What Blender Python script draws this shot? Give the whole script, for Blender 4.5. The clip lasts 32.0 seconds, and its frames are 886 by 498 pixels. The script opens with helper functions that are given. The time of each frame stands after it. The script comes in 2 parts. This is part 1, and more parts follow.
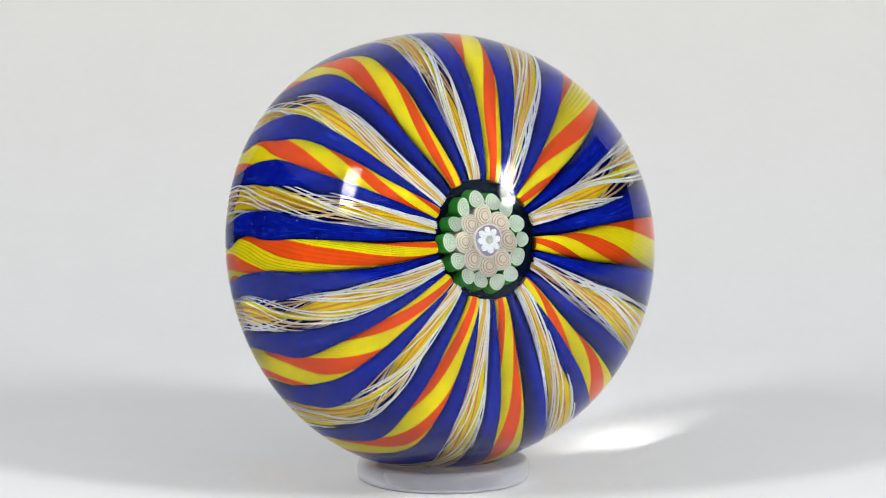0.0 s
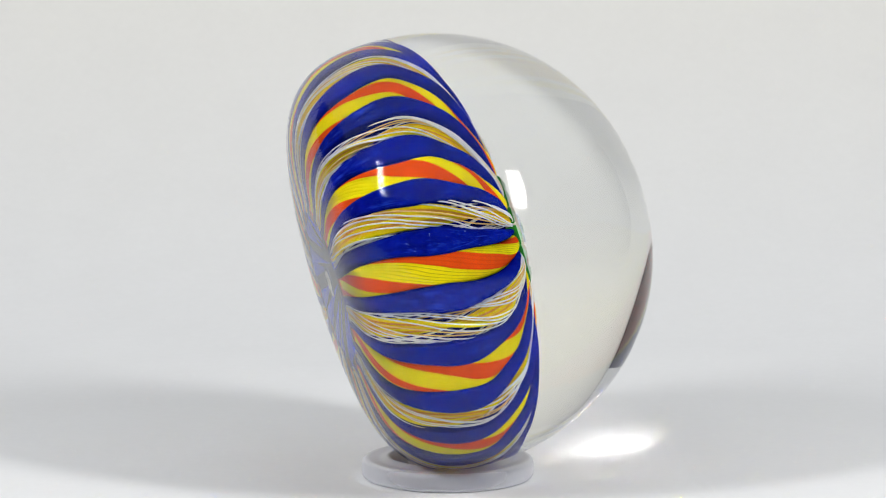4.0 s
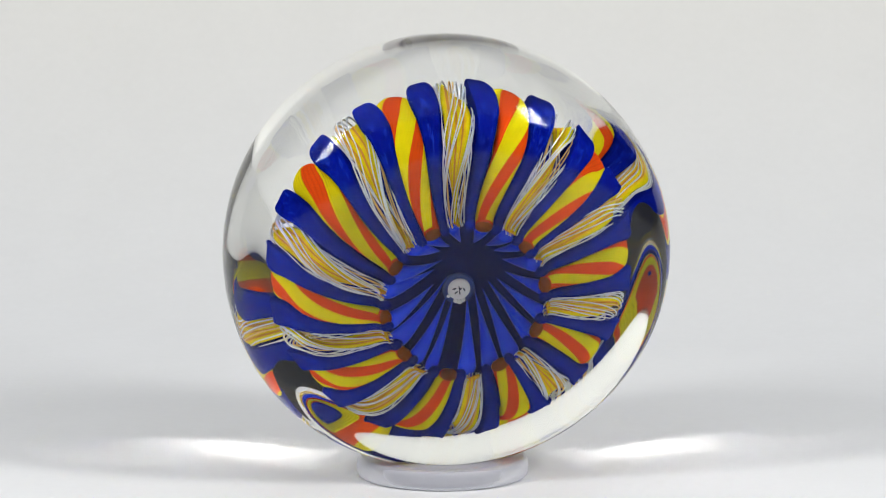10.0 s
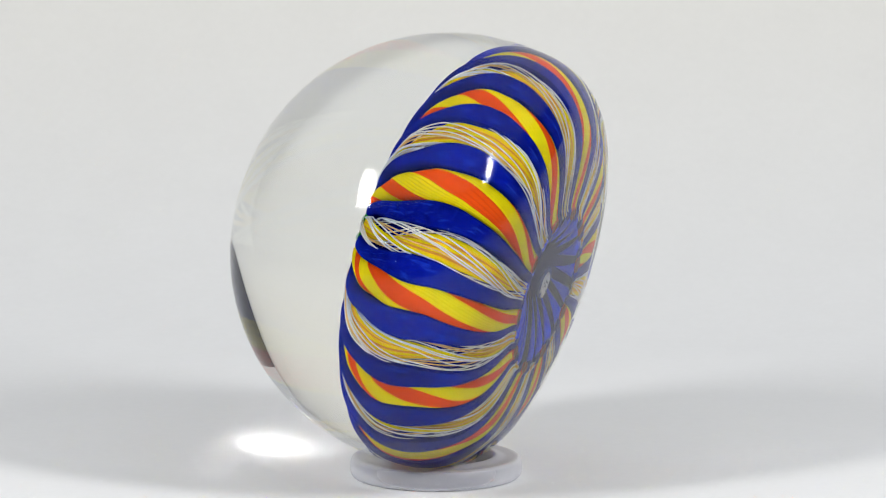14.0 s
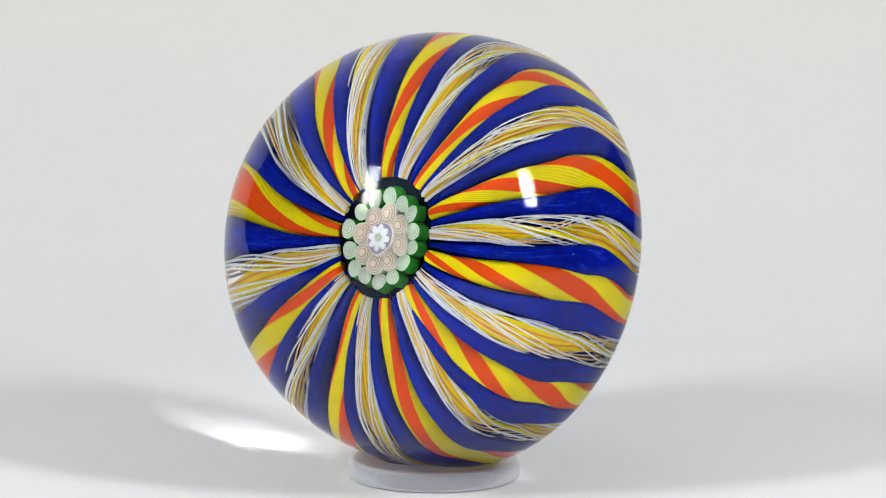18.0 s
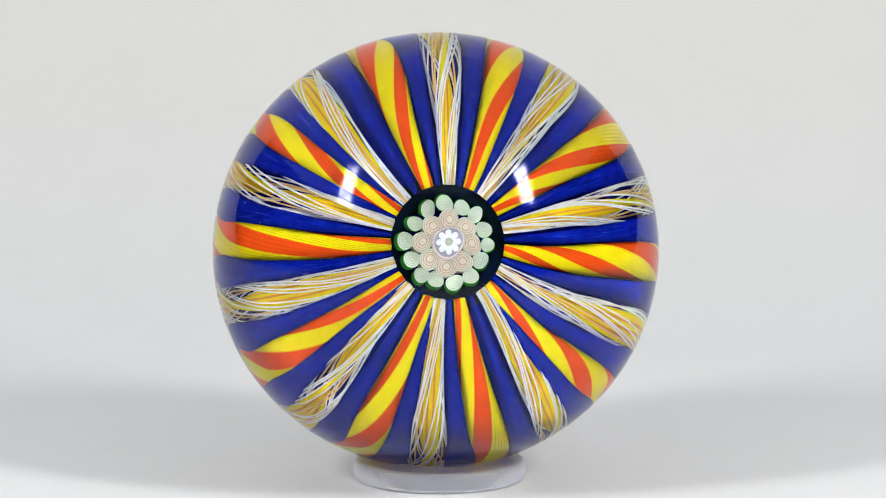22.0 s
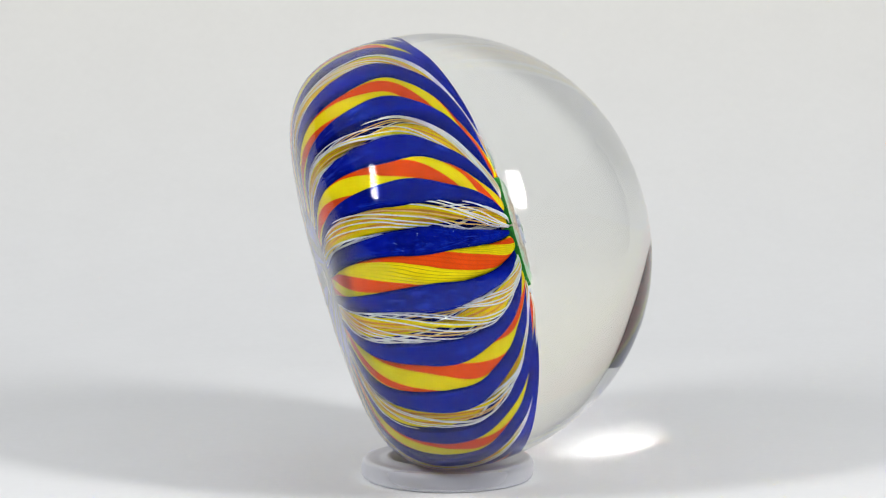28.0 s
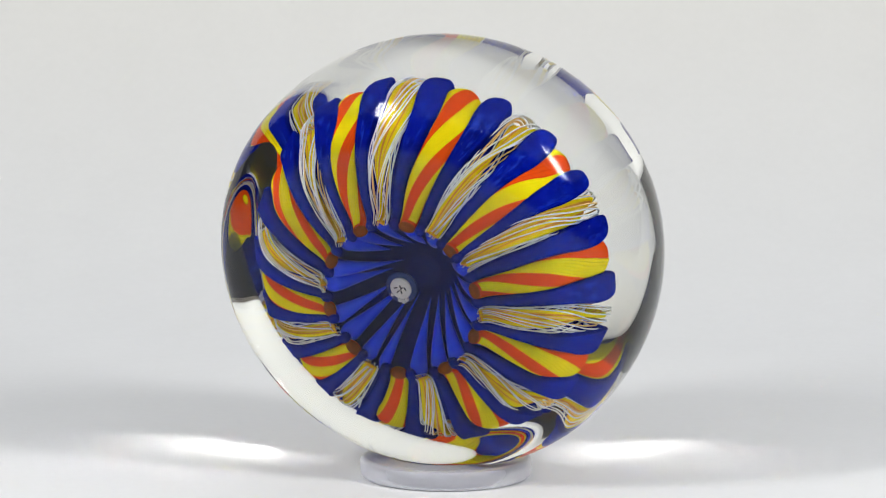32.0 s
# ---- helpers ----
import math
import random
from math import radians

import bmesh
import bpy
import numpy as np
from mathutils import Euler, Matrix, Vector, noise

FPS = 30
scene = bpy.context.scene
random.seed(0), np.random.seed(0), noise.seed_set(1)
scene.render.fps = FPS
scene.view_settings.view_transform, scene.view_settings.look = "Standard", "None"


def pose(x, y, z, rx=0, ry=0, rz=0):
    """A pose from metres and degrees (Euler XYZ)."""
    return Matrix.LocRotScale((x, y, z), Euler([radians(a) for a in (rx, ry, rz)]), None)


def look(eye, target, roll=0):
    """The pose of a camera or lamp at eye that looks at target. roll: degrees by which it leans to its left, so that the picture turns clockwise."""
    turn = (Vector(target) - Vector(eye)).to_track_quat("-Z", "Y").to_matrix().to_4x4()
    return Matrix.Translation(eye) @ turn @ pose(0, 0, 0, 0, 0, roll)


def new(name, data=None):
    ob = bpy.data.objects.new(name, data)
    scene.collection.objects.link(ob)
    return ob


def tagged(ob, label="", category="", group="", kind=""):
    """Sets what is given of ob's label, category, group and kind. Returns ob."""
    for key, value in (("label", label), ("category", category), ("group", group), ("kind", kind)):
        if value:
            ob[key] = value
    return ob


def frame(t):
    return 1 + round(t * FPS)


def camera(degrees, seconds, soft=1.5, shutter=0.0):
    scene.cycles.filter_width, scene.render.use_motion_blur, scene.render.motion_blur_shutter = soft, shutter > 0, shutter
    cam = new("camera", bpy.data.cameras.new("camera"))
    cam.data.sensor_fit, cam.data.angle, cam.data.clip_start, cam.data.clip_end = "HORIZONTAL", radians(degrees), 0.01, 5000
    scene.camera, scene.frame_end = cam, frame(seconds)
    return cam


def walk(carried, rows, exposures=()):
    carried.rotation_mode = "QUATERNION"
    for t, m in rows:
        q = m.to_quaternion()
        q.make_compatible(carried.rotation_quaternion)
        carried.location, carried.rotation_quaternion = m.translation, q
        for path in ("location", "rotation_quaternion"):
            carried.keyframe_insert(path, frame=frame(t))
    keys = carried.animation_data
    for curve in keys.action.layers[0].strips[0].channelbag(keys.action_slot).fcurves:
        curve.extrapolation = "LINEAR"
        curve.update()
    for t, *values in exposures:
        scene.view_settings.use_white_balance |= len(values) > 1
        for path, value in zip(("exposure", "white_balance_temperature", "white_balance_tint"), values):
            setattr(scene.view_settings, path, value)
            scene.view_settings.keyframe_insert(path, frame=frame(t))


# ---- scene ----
R = 0.0375                      # radius of the glass at its widest
U = R / 390                     # a small unit: the drawing's scale
PERIOD, FACING = 24.25, 21.40   # seconds for one turn; when the dome faces the lens
FOV, DIST, PITCH = 11.5, 7786 * U, 8.5
ZC = 416 * U                    # height of the glass's widest ring
TILT = 15.1                     # the axis points this much upwards
AIM = (3.5 * U, 0.0, ZC - 6 * U)

cam = camera(FOV, 32.0, soft=1.1)
p_ = radians(PITCH)
EYE = (AIM[0], -DIST * math.cos(p_), AIM[2] + DIST * math.sin(p_))
walk(cam, [(0.0, look(EYE, AIM)), (32.0, look(EYE, AIM))])

# ---- light ----
world = bpy.data.worlds.new("dim_room")
world.use_nodes = True
world.node_tree.nodes["Background"].inputs["Color"].default_value = (0.950, 0.975, 1.0, 1)
world.node_tree.nodes["Background"].inputs["Strength"].default_value = 0.53
scene.world = world


def area_lamp(name, eye, target, sx, sy, watts, color=(1, 1, 1)):
    d = bpy.data.lights.new(name, "AREA")
    d.shape, d.size, d.size_y, d.energy, d.color = "RECTANGLE", sx, sy, watts, color
    ob = new(name, d)
    ob.matrix_world = look(eye, target)
    return ob


# two upright panel lamps in front of the set, one on each side, leaning a little outwards
PANEL = {-1: 1.34, 1: 1.54}
for side in (-1, 1):
    ends = []
    for az, el in ((48.2, 26.6), (53.6, 44.8)):
        a, e = radians(az), radians(el)
        ends.append(Vector((side * math.sin(a) * math.cos(e), -math.cos(a) * math.cos(e), math.sin(e))) * 0.5)
    back = ((ends[0] + ends[1]) / 2).normalized()
    along = (ends[1] - ends[0])
    along = (along - back * along.dot(back)).normalized()
    turn = Matrix((along.cross(back), along, back)).transposed().to_4x4()
    # the lit field of each panel, and above a thin bar the dimmer strip at its head
    for name, low, high, share in (("panel_lamp", -0.081, 0.062, 1.0), ("panel_head", 0.0645, 0.081, 0.042)):
        lamp = area_lamp(name, (0, 0, 1), (0, 0, 0), 0.063, high - low, PANEL[side] * share, (1.0, 0.985, 0.955))
        lamp.matrix_world = Matrix.Translation(back * 0.5 + along * (low + high) / 2 + Vector((0, 0, ZC))) @ turn
scene.cycles.max_bounces, scene.cycles.transmission_bounces, scene.cycles.diffuse_bounces = 16, 14, 5
scene.cycles.blur_glossy, scene.cycles.sample_clamp_indirect = 0.0, 0.0

# ---- materials ----


def material(name, color, rough=0.6, spec=0.3, vary=0.12, scale=900.0, bump=0.0, alt=None, metal=0.0, random_vary=0.0):
    """A surface with two scales of mottling, and a fine relief."""
    m = bpy.data.materials.new(name)
    m.use_nodes = True
    nt = m.node_tree
    b = nt.nodes["Principled BSDF"]
    b.inputs["Roughness"].default_value = rough
    b.inputs["Specular IOR Level"].default_value = spec
    b.inputs["Metallic"].default_value = metal
    co = nt.nodes.new("ShaderNodeTexCoord")
    n1, n2 = nt.nodes.new("ShaderNodeTexNoise"), nt.nodes.new("ShaderNodeTexNoise")
    n1.inputs["Scale"].default_value, n2.inputs["Scale"].default_value = scale, scale * 0.13
    n1.inputs["Detail"].default_value = 6
    for n in (n1, n2):
        nt.links.new(co.outputs["Object"], n.inputs["Vector"])
    add = nt.nodes.new("ShaderNodeMath")
    add.operation = "ADD"
    nt.links.new(n1.outputs["Fac"], add.inputs[0])
    nt.links.new(n2.outputs["Fac"], add.inputs[1])
    fac = add.outputs[0]
    if random_vary:
        info = nt.nodes.new("ShaderNodeObjectInfo")
        ma = nt.nodes.new("ShaderNodeMath")
        ma.operation = "MULTIPLY_ADD"
        ma.inputs[1].default_value = random_vary
        nt.links.new(info.outputs["Random"], ma.inputs[0])
        nt.links.new(fac, ma.inputs[2])
        fac = ma.outputs[0]
    ramp = nt.nodes.new("ShaderNodeMapRange")
    ramp.inputs["From Min"].default_value, ramp.inputs["From Max"].default_value = 0.6, 1.4 + random_vary
    nt.links.new(fac, ramp.inputs["Value"])
    mix = nt.nodes.new("ShaderNodeMix")
    mix.data_type = "RGBA"
    c2 = alt or tuple(c * (1 + vary) for c in color)
    c1 = color if alt else tuple(c * (1 - vary) for c in color)
    mix.inputs["A"].default_value, mix.inputs["B"].default_value = (*c1, 1), (*c2, 1)
    nt.links.new(ramp.outputs["Result"], mix.inputs["Factor"])
    nt.links.new(mix.outputs["Result"], b.inputs["Base Color"])
    if bump:
        bn = nt.nodes.new("ShaderNodeBump")
        bn.inputs["Strength"].default_value, bn.inputs["Distance"].default_value = bump, 0.0003
        nt.links.new(n1.outputs["Fac"], bn.inputs["Height"])
        nt.links.new(bn.outputs["Normal"], b.inputs["Normal"])
    return m


TABLE = material("grey_wood", (0.20, 0.18, 0.16), 0.5, 0.3, 0.25, 30)
DIM = material("dark_room_paint", (0.06, 0.06, 0.064), 0.8, 0.1, 0.2, 8)
DEEPRED = material("deeper_red_glass", (0.78, 0.068, 0.009), 0.9, 0.0, 0.10, 600)
# shade in the thread grooves, painted as two darkened copies of the yellow
GROOVE_FAINT = material("faint_groove_shade", (0.84, 0.71, 0.007), 0.9, 0.0, 0.15, 600)
GROOVE_DARK = material("dark_groove_shade", (0.46, 0.40, 0.006), 0.9, 0.0, 0.2, 600)
PAPER = material("white_paper", (0.777, 0.776, 0.757), 0.75, 0.2, 0.015, 500, 0.05)


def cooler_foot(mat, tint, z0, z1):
    """Multiplies the sheet's colour by tint: cooler and slightly darker from z1 down to z0."""
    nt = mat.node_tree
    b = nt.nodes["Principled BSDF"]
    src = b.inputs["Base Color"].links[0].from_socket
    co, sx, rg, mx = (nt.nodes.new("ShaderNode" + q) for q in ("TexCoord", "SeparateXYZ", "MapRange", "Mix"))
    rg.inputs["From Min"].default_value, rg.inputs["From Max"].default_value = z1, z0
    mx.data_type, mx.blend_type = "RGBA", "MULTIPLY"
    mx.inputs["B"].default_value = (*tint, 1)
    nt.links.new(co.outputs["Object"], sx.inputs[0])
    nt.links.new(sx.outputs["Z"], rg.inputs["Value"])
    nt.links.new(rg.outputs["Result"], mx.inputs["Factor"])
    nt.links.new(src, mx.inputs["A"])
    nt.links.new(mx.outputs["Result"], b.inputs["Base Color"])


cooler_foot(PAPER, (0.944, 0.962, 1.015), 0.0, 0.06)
BLUE = material("cobalt_glass", (0.001, 0.004, 0.14), 0.9, 0.0, 0.25, 900, 0.0, (0.004, 0.016, 0.42))


def seeded(mat, scale, size, glow):
    """Adds sparse pale seeds and soft streaks to a glass colour."""
    nt = mat.node_tree
    b = nt.nodes["Principled BSDF"]
    src = b.inputs["Base Color"].links[0].from_socket
    co = nt.nodes.new("ShaderNodeTexCoord")
    vo = nt.nodes.new("ShaderNodeTexVoronoi")
    vo.inputs["Scale"].default_value = scale
    nt.links.new(co.outputs["Object"], vo.inputs["Vector"])
    lt = nt.nodes.new("ShaderNodeMapRange")
    lt.inputs["From Min"].default_value, lt.inputs["From Max"].default_value = size, size * 0.4
    nt.links.new(vo.outputs["Distance"], lt.inputs["Value"])
    mx = nt.nodes.new("ShaderNodeMix")
    mx.data_type = "RGBA"
    mx.inputs["B"].default_value = glow
    nt.links.new(lt.outputs["Result"], mx.inputs["Factor"])
    nt.links.new(src, mx.inputs["A"])
    nt.links.new(mx.outputs["Result"], b.inputs["Base Color"])


seeded(BLUE, 420.0, 0.06, (0.25, 0.35, 0.75, 1))


def streaked(mat, along, across, low, high, colour, narrow=0.0):
    """Adds fine drawn-out streaks along a rod, by its length and round its girth; narrow keeps them to its back."""
    nt = mat.node_tree
    b = nt.nodes["Principled BSDF"]
    src = b.inputs["Base Color"].links[0].from_socket
    uv = nt.nodes.new("ShaderNodeUVMap")
    uv.uv_map = "along"
    info = nt.nodes.new("ShaderNodeObjectInfo")
    mp = nt.nodes.new("ShaderNodeVectorMath")
    mp.operation = "MULTIPLY_ADD"
    mp.inputs[1].default_value = (along, across, 0)
    co = nt.nodes.new("ShaderNodeCombineXYZ")
    ml = nt.nodes.new("ShaderNodeMath")
    ml.operation = "MULTIPLY"
    ml.inputs[1].default_value = 40.0
    nt.links.new(info.outputs["Random"], ml.inputs[0])
    nt.links.new(ml.outputs[0], co.inputs["X"])
    nt.links.new(ml.outputs[0], co.inputs["Z"])
    nt.links.new(uv.outputs["UV"], mp.inputs[0])
    nt.links.new(co.outputs["Vector"], mp.inputs[2])
    no = nt.nodes.new("ShaderNodeTexNoise")
    no.inputs["Scale"].default_value, no.inputs["Detail"].default_value, no.inputs["Roughness"].default_value = 1.0, 4.0, 0.65
    nt.links.new(mp.outputs["Vector"], no.inputs["Vector"])
    rg = nt.nodes.new("ShaderNodeMapRange")
    rg.inputs["From Min"].default_value, rg.inputs["From Max"].default_value = low, high
    nt.links.new(no.outputs["Fac"], rg.inputs["Value"])
    fac = rg.outputs["Result"]
    if narrow:
        sx = nt.nodes.new("ShaderNodeSeparateXYZ")
        nt.links.new(uv.outputs["UV"], sx.inputs[0])
        ds = nt.nodes.new("ShaderNodeMath")
        ds.operation = "SUBTRACT"
        ds.inputs[1].default_value = 0.25
        nt.links.new(sx.outputs["Y"], ds.inputs[0])
        ab = nt.nodes.new("ShaderNodeMath")
        ab.operation = "ABSOLUTE"
        nt.links.new(ds.outputs[0], ab.inputs[0])
        fade = nt.nodes.new("ShaderNodeMapRange")
        fade.inputs["From Min"].default_value, fade.inputs["From Max"].default_value = narrow, narrow * 0.3
        nt.links.new(ab.outputs[0], fade.inputs["Value"])
        mu = nt.nodes.new("ShaderNodeMath")
        mu.operation = "MULTIPLY"
        nt.links.new(fac, mu.inputs[0])
        nt.links.new(fade.outputs["Result"], mu.inputs[1])
        fac = mu.outputs[0]
    mx = nt.nodes.new("ShaderNodeMix")
    mx.data_type = "RGBA"
    mx.inputs["B"].default_value = (*colour, 1)
    nt.links.new(fac, mx.inputs["Factor"])
    nt.links.new(src, mx.inputs["A"])
    nt.links.new(mx.outputs["Result"], b.inputs["Base Color"])


streaked(BLUE, 16.0, 46.0, 0.54, 0.84, (0.025, 0.08, 0.85), 0.19)
streaked(BLUE, 70.0, 90.0, 0.67, 0.84, (0.25, 0.36, 0.90), 0.10)
FLUTE = material("cobalt_glass_sheen", (0.002, 0.014, 1.0), 0.35, 0.12, 0.5, 1400, 0.0, (0.008, 0.060, 1.0), 0.0, 0.5)
# the hollow's shade, painted as a darker blue on the cushion's underside
NAVY = material("shaded_blue_glass", (0.001, 0.006, 0.15), 0.9, 0.0, 0.3, 500)
# the flutes' sheen and highlight streaks, painted into their colour
streaked(FLUTE, 3.5, 34.0, 0.46, 0.62, (0.025, 0.11, 1.0))
streaked(FLUTE, 7.0, 80.0, 0.58, 0.72, (0.10, 0.28, 1.0))
seeded(FLUTE, 1500.0, 0.16, (0.26, 0.42, 1.0, 1))
HAZE = material("hazy_blue_glass", (0.03, 0.06, 0.26), 0.6, 0.2, 0.3, 900)
RED = material("orange_red_glass", (0.84, 0.082, 0.010), 0.9, 0.0, 0.10, 600)
YELLOW = material("lemon_yellow_glass", (0.88, 0.76, 0.008), 0.9, 0.0, 0.10, 600)
WHITE = material("white_glass_thread", (0.88, 0.92, 1.0), 0.9, 0.0, 0.08, 600)
CHINA = material("white_cane_glass", (0.90, 0.90, 0.90), 0.9, 0.0, 0.05, 900)
GOLD = material("golden_yellow_thread", (0.92, 0.66, 0.02), 0.9, 0.0, 0.15, 600)
PEACH = material("peach_glass_thread", (0.88, 0.62, 0.26), 0.9, 0.0, 0.15, 600)
AMBER = material("amber_glass_thread", (0.72, 0.34, 0.05), 0.9, 0.0, 0.2, 600)
BROWN = material("brown_cut_glass", (0.26, 0.06, 0.008), 0.9, 0.0, 0.3, 900)
INK = material("dark_green_glass", (0.003, 0.012, 0.008), 0.9, 0.0, 0.5, 300, 0.0, (0.005, 0.014, 0.06))
GREEN = material("green_cane_glass", (0.03, 0.27, 0.035), 0.9, 0.0, 0.3, 700)
MINT = material("mint_cane_glass", (0.36, 0.54, 0.41), 0.9, 0.0, 0.08, 900)
CREAM = material("pale_cane_glass", (0.64, 0.72, 0.64), 0.9, 0.0, 0.06, 900)
PINK = material("pink_cane_glass", (0.70, 0.63, 0.56), 0.9, 0.0, 0.08, 900)
TAN = material("tan_cane_glass", (0.50, 0.39, 0.31), 0.9, 0.0, 0.12, 900)
PALE = material("pale_rose_glass", (0.74, 0.66, 0.70), 0.9, 0.0, 0.06, 900)
LILAC = material("lilac_cane_glass", (0.38, 0.38, 0.52), 0.9, 0.0, 0.08, 900)
RINGPLASTIC = material("frosted_plastic", (0.58, 0.59, 0.66), 0.45, 0.35, 0.03, 700, 0.05)
RINGPLASTIC.node_tree.nodes["Principled BSDF"].inputs["Transmission Weight"].default_value = 0.40
RINGPLASTIC.node_tree.nodes["Principled BSDF"].inputs["IOR"].default_value = 1.45


def clear_glass():
    """Polished crystal: clear refraction, with a gloss that Fresnel drives."""
    m = bpy.data.materials.new("clear_crystal")
    m.use_nodes = True
    nt = m.node_tree
    nt.nodes.remove(nt.nodes["Principled BSDF"])
    g, k = nt.nodes.new("ShaderNodeBsdfRefraction"), nt.nodes.new("ShaderNodeBsdfGlossy")
    fr, po, mx = nt.nodes.new("ShaderNodeFresnel"), nt.nodes.new("ShaderNodeMath"), nt.nodes.new("ShaderNodeMixShader")
    g.inputs["IOR"].default_value, g.inputs["Roughness"].default_value = 1.51, 0.0
    fr.inputs["IOR"].default_value = 1.51
    k.inputs["Roughness"].default_value = 0.0
    g.inputs["Color"].default_value = (0.985, 0.985, 0.960, 1)
    k.inputs["Color"].default_value = (0.99, 0.99, 0.98, 1)
    po.operation = "POWER"
    po.inputs[1].default_value = 1.2
    nt.links.new(fr.outputs[0], po.inputs[0])
    nt.links.new(po.outputs[0], mx.inputs["Fac"])
    nt.links.new(g.outputs[0], mx.inputs[1])
    nt.links.new(k.outputs[0], mx.inputs[2])
    nt.links.new(mx.outputs[0], nt.nodes["Material Output"].inputs["Surface"])
    return m


CRYSTAL = clear_glass()

# ---- mesh helpers ----


def link_mesh(name, verts, faces, mats, parent=None, label="", smooth=True, face_mats=None, uv=None):
    me = bpy.data.meshes.new(name)
    me.from_pydata([tuple(v) for v in verts], [], faces)
    for m in mats:
        me.materials.append(m)
    if face_mats is not None:
        me.polygons.foreach_set("material_index", face_mats)
    me.polygons.foreach_set("use_smooth", [smooth] * len(me.polygons))
    if uv is not None:
        idx = np.empty(len(me.loops), np.int32)
        me.loops.foreach_get("vertex_index", idx)
        me.uv_layers.new(name="along").data.foreach_set("uv", np.asarray(uv, np.float32)[idx].ravel())
    me.update()
    ob = new(name, me)
    if parent is not None:
        ob.parent = parent
    if label:
        tagged(ob, label)
    return ob


def spline(ctrl, n):
    """Even points on a smooth curve through ctrl."""
    c = np.array(ctrl, float)
    c = np.vstack([2 * c[0] - c[1], c, 2 * c[-1] - c[-2]])
    out = []
    for i in range(1, len(c) - 2):
        t = np.linspace(0, 1, 30, endpoint=False)[:, None]
        p0, p1, p2, p3 = c[i - 1:i + 3]
        out.append(0.5 * (2 * p1 + (p2 - p0) * t + (2 * p0 - 5 * p1 + 4 * p2 - p3) * t**2 + (3 * p1 - p0 - 3 * p2 + p3) * t**3))
    p = np.vstack(out + [c[-2][None]])
    s = np.concatenate([[0], np.cumsum(np.linalg.norm(np.diff(p, axis=0), axis=1))])
    q = np.linspace(0, s[-1], n)
    return np.stack([np.interp(q, s, p[:, k]) for k in range(p.shape[1])], 1)


def revolve(profile, n):
    """Verts and faces of a profile of (r, z) turned about z; points with r = 0 are poles."""
    verts, faces, rows = [], [], []
    for r, z in profile:
        if r < 1e-9:
            rows.append([len(verts)])
            verts.append((0, 0, z))
        else:
            rows.append(list(range(len(verts), len(verts) + n)))
            verts += [(r * math.cos(2 * math.pi * k / n), r * math.sin(2 * math.pi * k / n), z) for k in range(n)]
    for a, b in zip(rows, rows[1:]):
        for k in range(n):
            j = (k + 1) % n
            if len(a) == 1:
                faces.append((a[0], b[k], b[j]))
            elif len(b) == 1:
                faces.append((a[k], b[0], a[j]))
            else:
                faces.append((a[k], b[k], b[j], a[j]))
    return verts, faces


def tube(rings, closed_ends=True):
    """Verts and faces of a tube through rings of equal length."""
    n = len(rings[0])
    verts = [v for ring in rings for v in ring]
    faces = []
    for i in range(len(rings) - 1):
        for k in range(n):
            j = (k + 1) % n
            faces.append((i * n + k, i * n + j, (i + 1) * n + j, (i + 1) * n + k))
    if closed_ends:
        faces.append(tuple(reversed(range(n))))
        faces.append(tuple(range((len(rings) - 1) * n, len(rings) * n)))
    return verts, faces


# ---- the set ----


def paper_sweep():
    """A sheet of white paper: table, curve and wall in one."""
    prof = [(-0.40, 0.0), (-0.08, 0.0), (0.05, 0.0), (0.10, 0.0)]
    rad, y0 = 0.18, 0.12
    prof += [(y0 + rad * math.sin(a), rad - rad * math.cos(a)) for a in np.linspace(0.03, math.pi / 2, 24)]
    prof += [(y0 + rad, 0.3), (y0 + rad, 0.40)]
    xs = np.linspace(-0.36, 0.36, 25)
    top = [(x, y, z) for y, z in prof for x in xs]
    n, rows = len(xs), len(prof)
    faces = [(i * n + k, i * n + k + 1, (i + 1) * n + k + 1, (i + 1) * n + k) for i in range(rows - 1) for k in range(n - 1)]
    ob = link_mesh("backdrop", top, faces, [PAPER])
    so = ob.modifiers.new("thickness", "SOLIDIFY")
    so.thickness, so.offset = 0.0006, -1
    tagged(ob, "seamless white paper sweep, curving up behind the stand", "backdrop", kind="structure")
    return ob


paper_sweep()


def slab(name, x0, x1, y0, y1, z0, z1, mat, label, category):
    v = [(x, y, z) for z in (z0, z1) for y in (y0, y1) for x in (x0, x1)]
    ob = link_mesh(name, v, [(0, 2, 3, 1), (4, 5, 7, 6), (0, 1, 5, 4), (2, 6, 7, 3), (0, 4, 6, 2), (1, 3, 7, 5)], [mat], smooth=False)
    return tagged(ob, label, category, kind="structure")


# the shelf that carries the paper, and the dim side of the room behind the lens
slab("platform", -0.5, 0.5, -0.43, 0.4, -0.75, -0.0015, TABLE, "grey-brown wooden plinth under the paper", "platform")
slab("ground", -3, 3, -3, 3, -0.80, -0.75, DIM, "dark floor of the dim room", "floor")
# unseen walls added to darken the glass's reflections; height set by its haze
for name, x0, x1 in (("wall_west", -1.7, -1.6), ("wall_east", 1.6, 1.7)):
    slab(name, x0, x1, -1.35, 1.7, -0.75, 0.95, DIM, "added dark side wall, unseen, that dims the glass's reflections", "wall")
slab("wall_north", -1.6, 1.6, 1.6, 1.7, -0.75, 0.95, DIM, "added dark far wall, unseen, hidden by the paper", "wall")
slab("wall_behind_lens", -1.6, 1.6, -1.35, -1.25, -0.75, 0.95, DIM, "dark wall of the dim room", "wall")

# ---- the stand ----


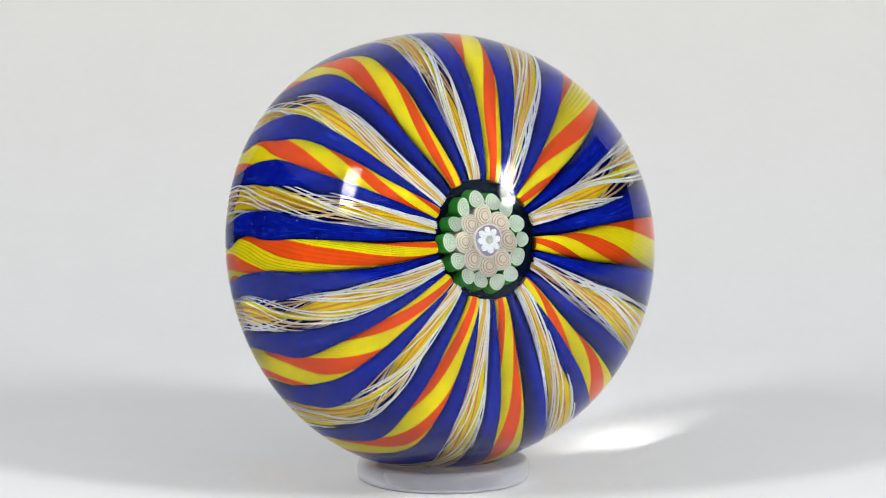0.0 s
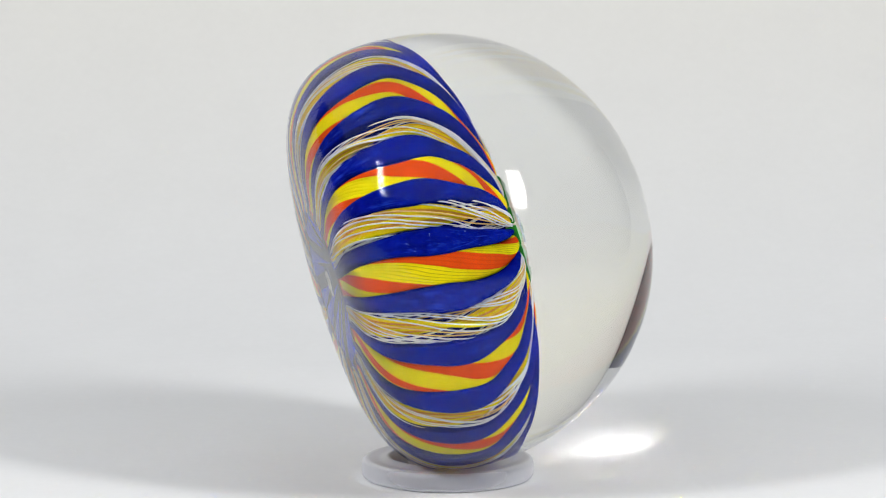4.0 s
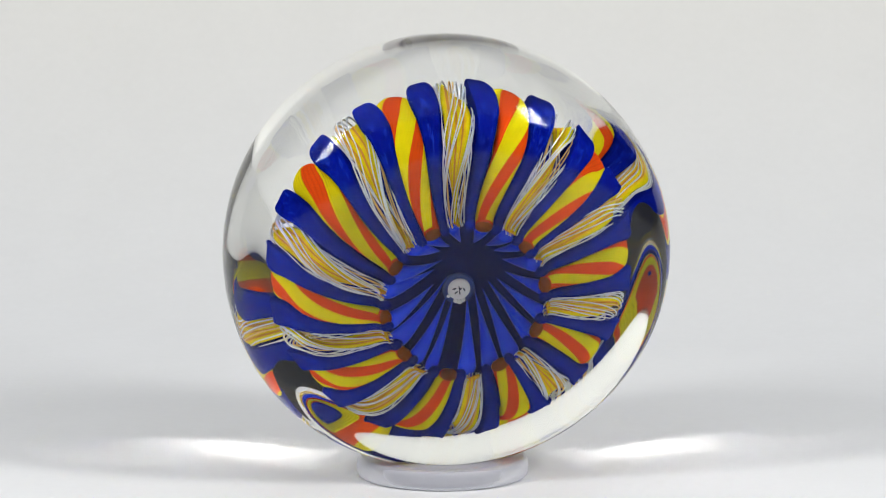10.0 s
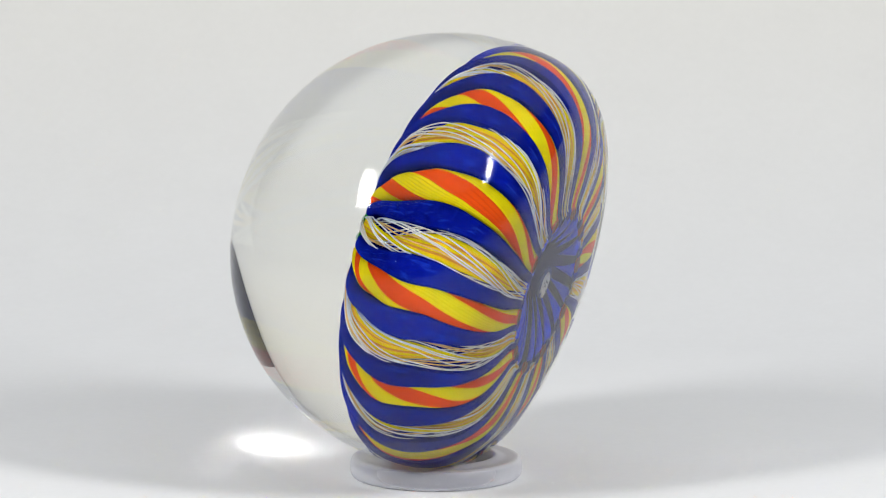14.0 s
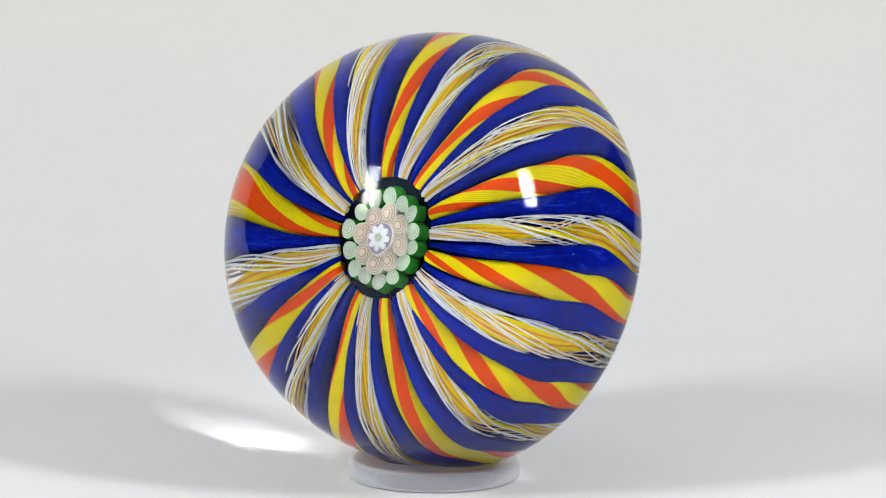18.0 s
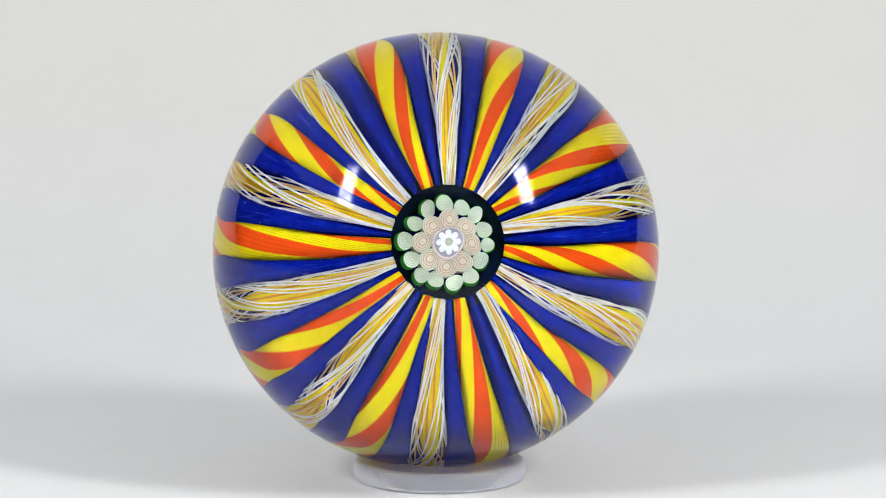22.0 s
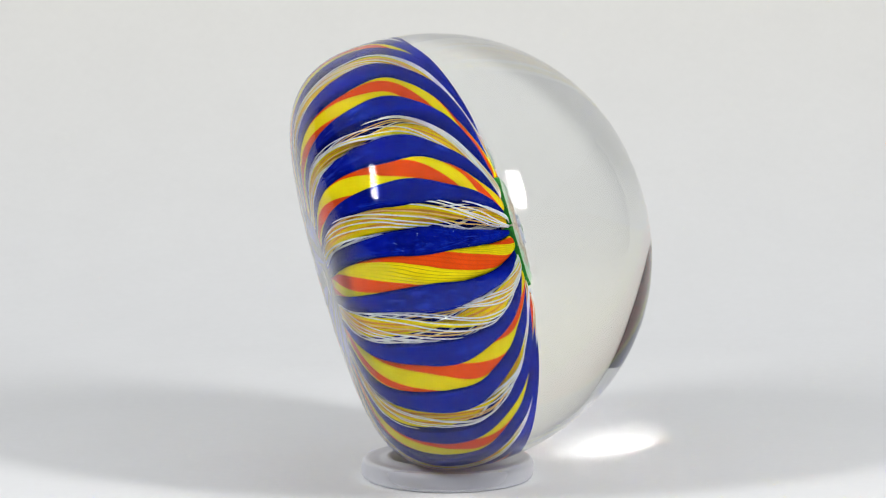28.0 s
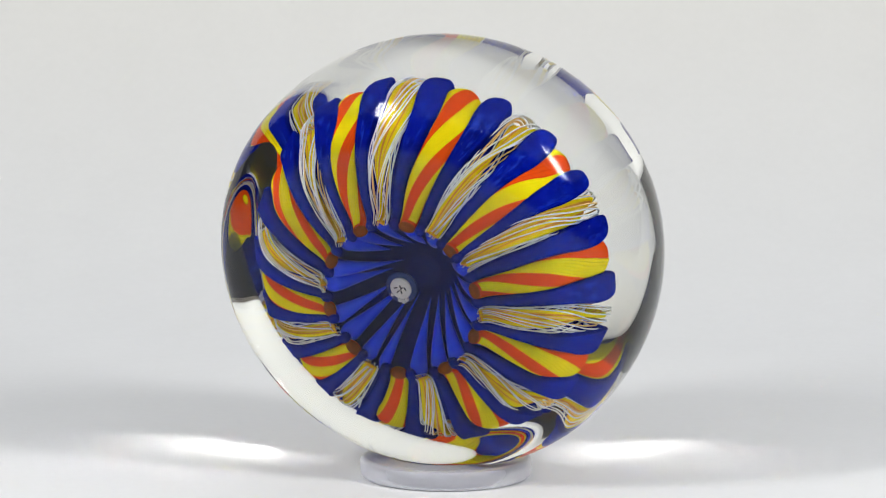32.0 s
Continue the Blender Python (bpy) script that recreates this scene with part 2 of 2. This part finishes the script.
def stand_ring():
    prof = [(r * U, z * U) for r, z in ((101, 0), (142, 0), (147, 1), (150.5, 4), (152.5, 8), (153.5, 15), (153.3, 24), (152, 31), (149.5, 34.5), (145, 36.5), (139, 36.5),
                                        (128, 35), (118, 35.5), (110, 38.5), (105, 39.5), (101, 37), (101, 0))]
    v, f = revolve(prof, 96)
    ob = link_mesh("stand_ring", v, f, [RINGPLASTIC])
    tagged(ob, "low frosted grey plastic ring that carries the paperweight", "display stand")
    return ob


ring = stand_ring()

# ---- the paperweight ----
paperweight = tagged(new("paperweight"), "clear crystal paperweight with blue, red and yellow twisted crown", "paperweight")



def glass_body():
    """A flattened ball with a rounded foot and an almost flat base."""
    a, top, low, z0 = 390.6, 344.6, 237.7, -43.8          # widest a little below the middle
    prof = [(0, top)] + [(a * math.cos(q) ** (2 / 2.132), z0 + (top - z0) * math.sin(q) ** (2 / 2.019)) for q in np.linspace(math.pi / 2, 0, 130)[1:]]
    for q in [*np.linspace(0, math.pi / 2 - 0.02, 120)[1:], *(math.pi / 2 - e for e in (0.008, 0.003, 0.001, 0.0002))]:
        prof.append((a * math.cos(q) ** (2 / 4.760), z0 - (low + z0) * math.sin(q) ** (2 / 2.586)))
    prof.append((0, -low))
    # ease the bend where dome and foot meet
    q = np.array(prof)
    s = np.concatenate([[0], np.cumsum(np.linalg.norm(np.diff(q, axis=0), axis=1))])
    soft = []
    for k, (r, z) in enumerate(prof):
        w = max(0.0, 1 - ((z - z0) / 120) ** 2) ** 2
        if w > 0:
            d = np.linspace(-2.5, 2.5, 21)
            g = np.exp(-d * d / 2)
            rr = float((np.interp(s[k] + 13 * d, s, q[:, 0]) * g).sum() / g.sum())
            r = r + w * (rr - r)
        soft.append((r, z))
    prof = soft
    v, f = revolve([(r * U, z * U) for r, z in prof], 224)
    v = [(x * 1.012, y * 0.99, z) for x, y, z in v]
    ob = link_mesh("glass_body", v, f, [CRYSTAL], paperweight, "clear polished crystal ball with a flat base")
    return ob


body = glass_body()

# outer line of the crown: from the canes over the rim and under to the cut ends
CROWN = [(p / 390, q / 390) for p, q in ((78, 57), (92, 57), (112, 53.5), (146, 46), (175, 37.5), (205, 26.5), (231, 12.5), (258, -9), (280, -34), (292, -61),
                                         (293, -90), (286, -125), (274, -155), (252, -180), (221, -194), (190, -201), (167, -204), (156, -210), (152, -221))]
SEG = 64
LINE = spline(CROWN, SEG)
TAN_ = np.gradient(LINE, axis=0)
TAN_ /= np.linalg.norm(TAN_, axis=1)[:, None]
NOR_ = np.stack([-TAN_[:, 1], TAN_[:, 0]], 1)     # points outwards
S_ = np.linspace(0, 1, SEG)
HALF = math.pi * LINE[:, 0] / 40                  # half a rod's width
DEEP = np.minimum(0.060, HALF * 0.95)


HOLE = (0.0, -11 / 390)          # the opening below sits off the axis
CROWN_EYE = (0.0, -1 / 390)  # and so do the upper ends of the rods
CANE_EYE = (-1.5 / 390, -3 / 390)    # and the canes between them


def shift(i):
    """How far the crown's middle strays from the axis, along its line."""
    up = max(0.0, 1 - S_[i] / 0.30)
    lo = max(0.0, (S_[i] - 0.62) / 0.38)
    return CROWN_EYE[0] * up + HOLE[0] * lo, CROWN_EYE[1] * up + HOLE[1] * lo


SWAY_AT = (0.1, 0.4, 0.7, 0.95)   # where along a rod its sway is given


def swayed(base, sway):
    """The turn of a rod at each step of its line, in degrees: it sways a little, and swings towards its cut end."""
    w = np.interp(S_, SWAY_AT, sway)
    w = np.convolve(np.pad(w, 6, mode="edge"), np.ones(13) / 13, mode="valid")
    return base + w - 5.0 * np.maximum(0.0, (S_ - 0.6) / 0.4)


def rod_point(i, across, out, rz):
    """A point of the rod with the turns rz: along index i, across its width, out from its middle."""
    r, z = LINE[i] + NOR_[i] * (out - DEEP[i])
    a = radians(rz[i])
    ca, sa = math.cos(a), math.sin(a)
    dx, dy = shift(i)
    return ((r * ca + across * sa + dx) * R, (r * sa - across * ca + dy) * R, z * R)


def winding(knots):
    """The angle of a ribbon's first band at each step, in radians, from six values along the rod."""
    w = np.interp(S_, np.linspace(0, 1, 6), np.radians(knots))
    pad = np.concatenate([w[0] + (w[0] - w[1]) * np.arange(6, 0, -1), w, w[-1] + (w[-1] - w[-2]) * np.arange(1, 7)])
    return np.convolve(pad, np.ones(13) / 13, mode="valid")


def twist(i, phase, turns):
    return phase - 2 * math.pi * turns * S_[i]


DIP = [0.012 * math.exp(-((t - 0.60) / 0.12) ** 2) + 0.013 * math.exp(-((t - 0.28) / 0.17) ** 4) for t in S_]   # the rods lie lower than the blue ribs
RIB_W, LACE_W = 1.34, 1.26       # widths against an even share
LACE_UP, LACE_FLAT = 0.48, 0.60  # a lace rod lies high and is flattened


def ribbon_twist(wind, rz, groove):
    """A red rod with three yellow bands of threads wound round it."""
    sides = 72

    def p(i, u, k):
        su = math.sin(u)
        sq = math.exp(-((S_[i] - 0.60) / 0.16) ** 4)
        cu = math.cos(u)
        cu, flat = math.copysign(abs(cu) ** (1 - 0.12 * sq), cu), 1 - 0.5 * sq
        return rod_point(i, HALF[i] * RIB_W * k * cu, DEEP[i] * k * math.copysign(abs(su) ** flat, su) - DIP[i], rz)
    v, f = tube([[p(i, wind[i] + 2 * math.pi * k / sides, 0.97 + 0.004 * (k % 2)) for k in range(sides)] for i in range(SEG)])
    red = link_mesh("ribbon_twist", v, f, [RED, BROWN, DEEPRED], paperweight, "orange-red glass rod wound with yellow thread bands",
                    face_mats=[(0, 0, 2)[(k % sides) % 3] for k in range(len(f) - 2)] + [1, 1])
    for third in range(3):
        rings = []
        nth, span = 6, radians(62)
        cuts = [((n + c) / nth, h) for n in range(nth) for c, h in ((0.0, -0.012), (0.09, 0.0), (0.35, 0.007), (0.65, 0.007), (0.91, 0.0))] + [(1.0, -0.012)]
        for i in range(SEG - 1):
            ph = wind[i] + third * 2 * math.pi / 3
            ring_ = [p(i, ph + span * c, 1.0 + h) for c, h in cuts]
            ring_ += [p(i, ph + span * k / 6, 0.92) for k in range(6, -1, -1)]
            rings.append(ring_)
        v, f = tube(rings)
        n = len(rings[0])
        # groove faces take the shaded yellow
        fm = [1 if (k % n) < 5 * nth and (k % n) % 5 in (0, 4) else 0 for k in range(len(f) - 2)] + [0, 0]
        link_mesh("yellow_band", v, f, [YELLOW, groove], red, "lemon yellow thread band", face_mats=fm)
    return red


def thread(name, mat, phase, ka, kb, thick, parent, rz, turns, wave=0.0, label=""):
    rings = []
    pts = []
    for i in range(SEG):
        u = twist(i, phase, turns) + wave * math.sin(S_[i] * 19 + phase * 5)
        pts.append(rod_point(i, HALF[i] * LACE_W * ka * math.cos(u), DEEP[i] * (LACE_UP + LACE_FLAT * kb * math.sin(u)) - 0.5 * DIP[i], rz))
    pts = np.array(pts)
    tan = np.gradient(pts, axis=0)
    tan /= np.linalg.norm(tan, axis=1)[:, None]
    for i in range(SEG):
        a = radians(rz[i])
        n = np.array((NOR_[i][0] * math.cos(a), NOR_[i][0] * math.sin(a), NOR_[i][1]))
        b = np.cross(tan[i], n)
        b /= np.linalg.norm(b)
        n = np.cross(b, tan[i])
        t = thick * R * (0.35 + 0.65 * min(1.0, HALF[i] / 0.05))
        rings.append([pts[i] + t * (math.cos(2 * math.pi * k / 6) * b + math.sin(2 * math.pi * k / 6) * n) for k in range(6)])
    v, f = tube(rings)
    return link_mesh(name, v, f, [mat], parent, label)


def lace_twist(phase, rz, seed):
    """Three bands of white threads wound round a flat yellow and amber ribbon, in clear glass."""
    rng = random.Random(seed)
    turns = rng.uniform(0.62, 0.88)
    rings = []
    for i in range(SEG):
        u = twist(i, phase + 0.5, turns)
        cu, su = math.cos(u), math.sin(u)
        ring_ = []
        for a, b in [(-1 + 2 * k / 12, 0.13 + 0.07 * (k % 2)) for k in range(13)] + [(1 - 2 * k / 12, -0.13 - 0.07 * (k % 2)) for k in range(13)]:
            across, out = 0.78 * (a * cu - b * su), 0.78 * (a * su + b * cu)
            ring_.append(rod_point(i, HALF[i] * LACE_W * across, DEEP[i] * (LACE_UP + LACE_FLAT * out) - 0.5 * DIP[i], rz))
        rings.append(ring_)
    v, f = tube(rings)
    bands = [0, 0, 1, 2, 1, 0, 2, 1, 0, 2, 1, 0, 0]
    core = link_mesh("lace_twist", v, f, [YELLOW, GOLD, AMBER, BROWN], paperweight, "lace rod of white threads round a yellow and amber core",
                     face_mats=[bands[(k % 26) % 13] for k in range(len(f) - 2)] + [2, 2])
    for k in range(16):
        fan = 2 * math.pi * (k // 4) / 4 + (k % 4) * 0.24 + 0.05 * rng.uniform(-1, 1)
        thread("white_thread", WHITE, phase + fan, 0.97 + 0.06 * rng.uniform(-1, 1), 0.97, 0.0030, core, rz, turns + rng.uniform(-0.03, 0.03), 0.06)
    for k in range(4):
        fan = 2 * math.pi * (k // 2) / 2 + (k % 2) * 0.4 + 0.1 * rng.uniform(-1, 1)
        thread("amber_thread", PEACH, phase + 0.9 + fan, 0.70, 0.90, 0.0030, core, rz, turns * 0.9, 0.05, "peach amber thread")
    return core


def blue_rib(rz, k):
    """A blue rib between two rods, low on the dome and proud at the rim."""
    rings = []
    rng = random.Random(k)
    q = rng.uniform(0.9, 1.15)
    for i in range(SEG):
        rise = -0.007 * max(0.0, 1 - S_[i] / 0.12) + 0.006 * math.exp(-((S_[i] - 0.28) / 0.17) ** 4) + 0.006 * q * math.exp(-((S_[i] - 0.58) / 0.10) ** 2)
        wide = 0.58 + 0.12 * min(1.0, S_[i] / 0.3) + 0.26 * q * math.exp(-((S_[i] - 0.55) / 0.10) ** 2)
        ring_ = []
        sq = math.exp(-((S_[i] - 0.58) / 0.18) ** 4)
        flat, edge = 1.0 - 0.86 * sq, 0.85 - 0.66 * sq
        for j in range(24):
            u = 2 * math.pi * (j + 0.5) / 24
            cu, su = math.cos(u), math.sin(u)
            ring_.append(rod_point(i, HALF[i] * wide * math.copysign(abs(cu) ** edge, cu), DEEP[i] * math.copysign(abs(su) ** flat, su) + rise - 0.010 * (1 - flat) * cu * (-1) ** k, rz))
        rings.append(ring_)
    v, f = tube(rings)
    return link_mesh("blue_rib", v, f, [BLUE], paperweight, "cobalt blue glass rib", uv=[(S_[q // 24], (q % 24 + 0.5) / 24) for q in range(len(v))])


# the rods as they lie: turn in degrees, sway, and for the ribbons the winding along the rod
RIBBONS = (
    (-4.8, (-5.0, 1.5, 1.5, -1.5), (22, -118, -215, -271, -312, -371)),
    (32, (-0.5, -1.5, 3, 1), (10, -97, -171, -241, -285, -377)),
    (70, (-3.8, -2.5, -0.5, -1.5), (25, 13, -67, -159, -236, -324)),
    (106, (2.2, -1.5, 2.8, -0.8), (66, -8, -71, -160, -221, -275)),
    (141.5, (4.8, 1.5, -1, -0.6), (106, 6, -82, -145, -221, -267)),
    (176.5, (4.3, -0.5, -4, -2), (96, 25, 0, -46, -117, -215)),
    (212, (2.3, 0.6, -1.5, -2.5), (24, -18, -96, -167, -226, -290)),
    (248.4, (0.8, -1.3, -2, -2.3), (-19, -49, -90, -155, -220, -301)),
    (284.7, (-4.9, -2, 1.5, -1), (-28, -94, -137, -174, -226, -250)),
    (318.6, (-7.3, -0.5, 3.5, 2.7), (65, -33, -139, -238, -320, -410)))
LACES = (
    (12.4, (-0.2, -1, 2.5, 0.5)), (50.5, (0.2, 0.4, 4.5, 0)), (88, (-0.9, -1.2, 0, -2)), (123.5, (10.1, 4, 1.2, 0.8)), (159, (2.4, 1, -5.5, -5)),
    (195, (3.5, 0, -4.5, -2.5)), (230, (-3.6, -1, -0.3, 0.5)), (267, (-7.0, -2, 1, -1)), (302, (0.9, 0.3, 3, 2.8)), (337.3, (-6.6, -1.2, 2.7, 2.5)))
COARSE = (1, 5, 8)               # ribbons whose thread grooves get the darker painted shade
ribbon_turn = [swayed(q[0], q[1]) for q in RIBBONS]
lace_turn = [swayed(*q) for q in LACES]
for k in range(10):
    ribbon_twist(winding(RIBBONS[k][2]), ribbon_turn[k], GROOVE_DARK if k in COARSE else GROOVE_FAINT)
    lace_twist(random.Random(k + 50).uniform(0, 6.28), lace_turn[k], k)
    after = ribbon_turn[k + 1] if k < 9 else ribbon_turn[0] + 360
    blue_rib((ribbon_turn[k] + lace_turn[k]) / 2, 2 * k)
    blue_rib((lace_turn[k] + after) / 2, 2 * k + 1)


def cushion():
    """The blue ground under the rods, with a hollow below."""
    n = 160
    top = [(0.0, 0.06), (0.10, 0.06)] + [tuple(LINE[i] - NOR_[i] * 1.50 * DEEP[i]) for i in range(3, SEG - 1, 3)]
    rows = list(top)
    r1, z1 = top[-1]
    for t in np.linspace(0.04, 1, 12):
        rows.append((r1 + (0.05 - r1) * t + 0.01, z1 + (-0.07 - z1) * t ** 1.42))
    rows.append((0.0, -0.08))
    verts, faces, idx = [], [], []
    for r, z in rows:
        if r < 1e-9:
            idx.append([len(verts)])
            verts.append((0, 0, z * R))
            continue
        idx.append(range(len(verts), len(verts) + n))
        for k in range(n):
            a = 2 * math.pi * k / n
            off = HOLE[1] * max(0.0, min(1.0, (-z - 0.2) / 0.25))
            verts.append((r * math.cos(a) * R, (r * math.sin(a) + off) * R, z * R))
    for a, b in zip(idx, idx[1:]):
        for k in range(n):
            j = (k + 1) % n
            if len(a) == 1:
                faces.append((a[0], b[k], b[j]))
            elif len(b) == 1:
                faces.append((a[k], b[0], a[j]))
            else:
                faces.append((a[k], b[k], b[j], a[j]))
    # faces inside the hollow take the shaded blue
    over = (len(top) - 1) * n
    return link_mesh("cushion", verts, faces, [BLUE, NAVY], paperweight, "blue cushion, hollow beneath with shade in its colour", face_mats=[0 if q < over else 1 for q in range(len(faces))])


cushion()


def flutes():
    """The blue rods seen from inside the hollow, from the cut ends up to the canes."""
    n, sides = 26, 12
    for j in range(19):
        rng = random.Random(j)
        turn, fat = radians(360 / 19 * j + 4 + rng.uniform(-4.5, 4.5)), rng.uniform(0.52, 0.88)
        reach = rng.uniform(0.62, 0.92)
        ca, sa = math.cos(turn), math.sin(turn)
        rings = []
        for i in range(n):
            w = i / (n - 1)
            t = w * reach
            r, z = (148 - 120 * t) / 390, (-199 + 162 * t ** 1.6) / 390
            half = math.pi * r / 19 * fat * (1 - 0.9 * w ** 1.6) * min(1.0, 0.55 + 4 * w)
            dx, dy = -20 * t / 390, (-11 + 28 * t) / 390
            ring_ = []
            for k in range(sides):
                u = 2 * math.pi * k / sides
                rr, q = r + 0.9 * half * math.cos(u), half * math.sin(u)
                ring_.append(((rr * ca - q * sa + dx) * R, (rr * sa + q * ca + dy) * R, (z + 0.4 * half * math.cos(u)) * R))
            rings.append(ring_)
        v, f = tube(rings)
        link_mesh("blue_flute", v, f, [FLUTE], paperweight, "cobalt rod inside the hollow, its sheen painted in", uv=[(q // sides / n, q % sides / sides) for q in range(len(v))])


flutes()


def cane_rings(name, x, y, z0, z1, radii, mats, label, squash=1.0, turn=0.0, lean=(0, 0)):
    """A cane: a rod whose end shows rings, from the sleeve inwards."""
    n = 28
    rad = radii[0] * R
    verts, faces, fm = [], [], []

    def circle(r, z, lx=0.0, ly=0.0):
        i0 = len(verts)
        for k in range(n):
            a = 2 * math.pi * k / n
            wob = 1 + 0.05 * math.sin(2 * a + turn) + 0.04 * math.sin(3 * a + 2 * turn)
            px, py = r * wob * math.cos(a), r * wob * math.sin(a) * squash
            verts.append((px * math.cos(turn) - py * math.sin(turn) + lx, px * math.sin(turn) + py * math.cos(turn) + ly, z))
        return i0

    def band(a, b, m):
        for k in range(n):
            j = (k + 1) % n
            faces.append((a + k, a + j, b + j, b + k))
            fm.append(m)
    low = circle(rad * 0.8, z0 * R, lean[0] * R, lean[1] * R)
    prev = circle(rad, (z1 - 0.006) * R)
    band(low, prev, 0)
    for q, rr in enumerate(radii[1:]):
        cur = circle(rr * R, (z1 + 0.0015 * q) * R)
        band(prev, cur, q)
        prev = cur
    faces.append(tuple(range(prev, prev + n)))
    fm.append(len(radii) - 1)
    ob = link_mesh(name, verts, faces, mats, paperweight, label, smooth=True, face_mats=fm)
    ob.location = ((x + CANE_EYE[0]) * R, (y + CANE_EYE[1]) * R, 0)
    return ob


def canes():
    z1 = 0.163
    # the flower in the middle
    c = cane_rings("flower_cane", 0, 0, 0.07, z1 + 0.004, (0.059, 0.057, 0.051), [PINK, PALE, LILAC], "lilac cane with a white flower")
    pts, n = [], 64
    for k in range(n):
        a = 2 * math.pi * k / n
        rr = 0.027 + 0.018 * abs(math.cos(4 * a)) ** 0.6
        pts.append((rr * R * math.cos(a), rr * R * math.sin(a)))
    v = [(x, y, (z1 + 0.006) * R) for x, y in pts] + [(x, y, (z1 + 0.012) * R) for x, y in pts]
    f = [(k, (k + 1) % n, n + (k + 1) % n, n + k) for k in range(n)] + [tuple(range(n, 2 * n))]
    link_mesh("flower", v, f, [WHITE], c, "white eight-petalled flower", smooth=False)
    v, f = revolve([(0.014 * R, (z1 + 0.011) * R), (0.014 * R, (z1 + 0.015) * R), (0, (z1 + 0.016) * R)], 20)
    link_mesh("flower_heart", v, f, [CREAM], c)
    rng = random.Random(3)
    # the two rings of canes as they lie: turn in degrees, distance from the middle
    for a, d in ((85.6, 130), (38.5, 132), (-5.6, 134), (-54.5, 133), (-96.3, 136), (-140, 137), (176.4, 143), (131, 126)):
        a, d = radians(a), d * 0.000632
        cane_rings("pink_cane", d * math.cos(a), d * math.sin(a), 0.06, z1 - 0.005, tuple(0.97 * q for q in (0.0405, 0.039, 0.034, 0.032, 0.026, 0.023, 0.017, 0.013)),
                   [PINK, CREAM, TAN, PINK, TAN, PINK, TAN, PINK], "pale pink ringed cane", 0.94, rng.uniform(0, 6))
    for a, d, g in ((118.8, 208, 1.08), (92.7, 212, 1.05), (66, 205, 1.0), (43.5, 216, 1.03), (17.7, 210, 1.06), (-4.7, 218, 0.9), (-30, 200, 1.06), (-57, 216, 1.0),
                    (-82, 215, 1.1), (-110.5, 206, 1.0), (-131, 222, 0.98), (-157, 212, 1.06), (175.7, 229, 1.12), (148, 203, 1.0)):
        a, d = radians(a), d * 0.000655
        x, y = d * math.cos(a), d * math.sin(a)
        cane_rings("mint_cane", x, y, 0.05, z1 - 0.008, tuple(1.02 * q * g for q in (0.0305, 0.0285, 0.0235, 0.0215, 0.0165, 0.014, 0.009, 0.006)),
                   [GREEN, CREAM, MINT, CREAM, MINT, CREAM, MINT, CREAM], "mint and white ringed cane with a green sleeve", rng.uniform(0.76, 0.95), rng.uniform(0, 6), (x * 0.12, y * 0.12))
    v, f = revolve([(r * U, z * U) for r, z in ((58, 30), (58, 42), (70, 46), (84, 46), (93, 42), (97, 30), (58, 30))], 64)
    c = link_mesh("cane_collar", v, f, [INK], paperweight, "dark green collar round the canes")
    c.location = (CANE_EYE[0] * R, CANE_EYE[1] * R, 0)


canes()


def signature_cane():
    v, f = revolve([(r * R, z * R) for r, z in ((0.0, -0.42), (0.075, -0.42), (0.085, -0.46), (0.07, -0.465), (0, -0.465))], 40)
    halo = link_mesh("signature_cane", v, f, [HAZE], paperweight, "small white cane end in a blue collar")
    v, f = revolve([(r * R, z * R) for r, z in ((0.0, -0.460), (0.054, -0.462), (0.059, -0.472), (0.054, -0.48), (0, -0.482))], 36)
    disc = link_mesh("white_disc", v, f, [CHINA], halo, "white cane end with dark marks")
    for x, y, a in ((0.0, 0.010, 75), (-0.006, 0.002, -50), (-0.026, 0.0, 60), (0.026, 0.004, -15), (0.014, -0.016, -40), (-0.004, -0.018, 80)):
        v, f = revolve([(0.0, -0.0030), (0.0035, -0.0015), (0.0035, 0.0015), (0, 0.003)], 8)
        o = link_mesh("mark", [(q[0] * 3.2 * R, q[1] * R, q[2] * R) for q in v], f, [INK], halo)
        o.matrix_basis = pose(x * R, y * R, -0.4825 * R, 0, 0, a)
    for x, y, r in ((0.012, -0.066, 0.014), (-0.008, -0.070, 0.016), (-0.026, -0.062, 0.012), (0.052, -0.040, 0.010)):
        v, f = revolve([(r * math.cos(q) * R, r * math.sin(q) * R) if abs(q) < 1.5 else (0, r * math.sin(q) * R) for q in np.linspace(-math.pi / 2, math.pi / 2, 7)], 10)
        o = link_mesh("white_seed", v, f, [CHINA], halo)
        o.location = (x * R, y * R, -0.468 * R)
    halo.matrix_basis = Matrix.Translation((8 * U, 3 * U, 0)) @ Matrix.Diagonal((0.87, 0.87, 1.0, 1.0))


signature_cane()


def motions():
    """The stand and the paperweight turn together about the turntable's axis."""
    turn_pw, turn_ring = [], []
    for k in range(0, 33):
        t = float(k)
        phi = 360.0 / PERIOD * (t - FACING)
        axis = pose(0, 0, 0, 0, 0, phi)
        turn_pw.append((t, axis @ pose(-6.3 * U, -22.7 * U, ZC, 90 - TILT, 0, 0)))
        turn_ring.append((t, axis @ pose(-4.7 * U, -11.0 * U, 0.0, 0, 0, 0)))
    walk(paperweight, turn_pw)
    walk(ring, turn_ring)


motions()
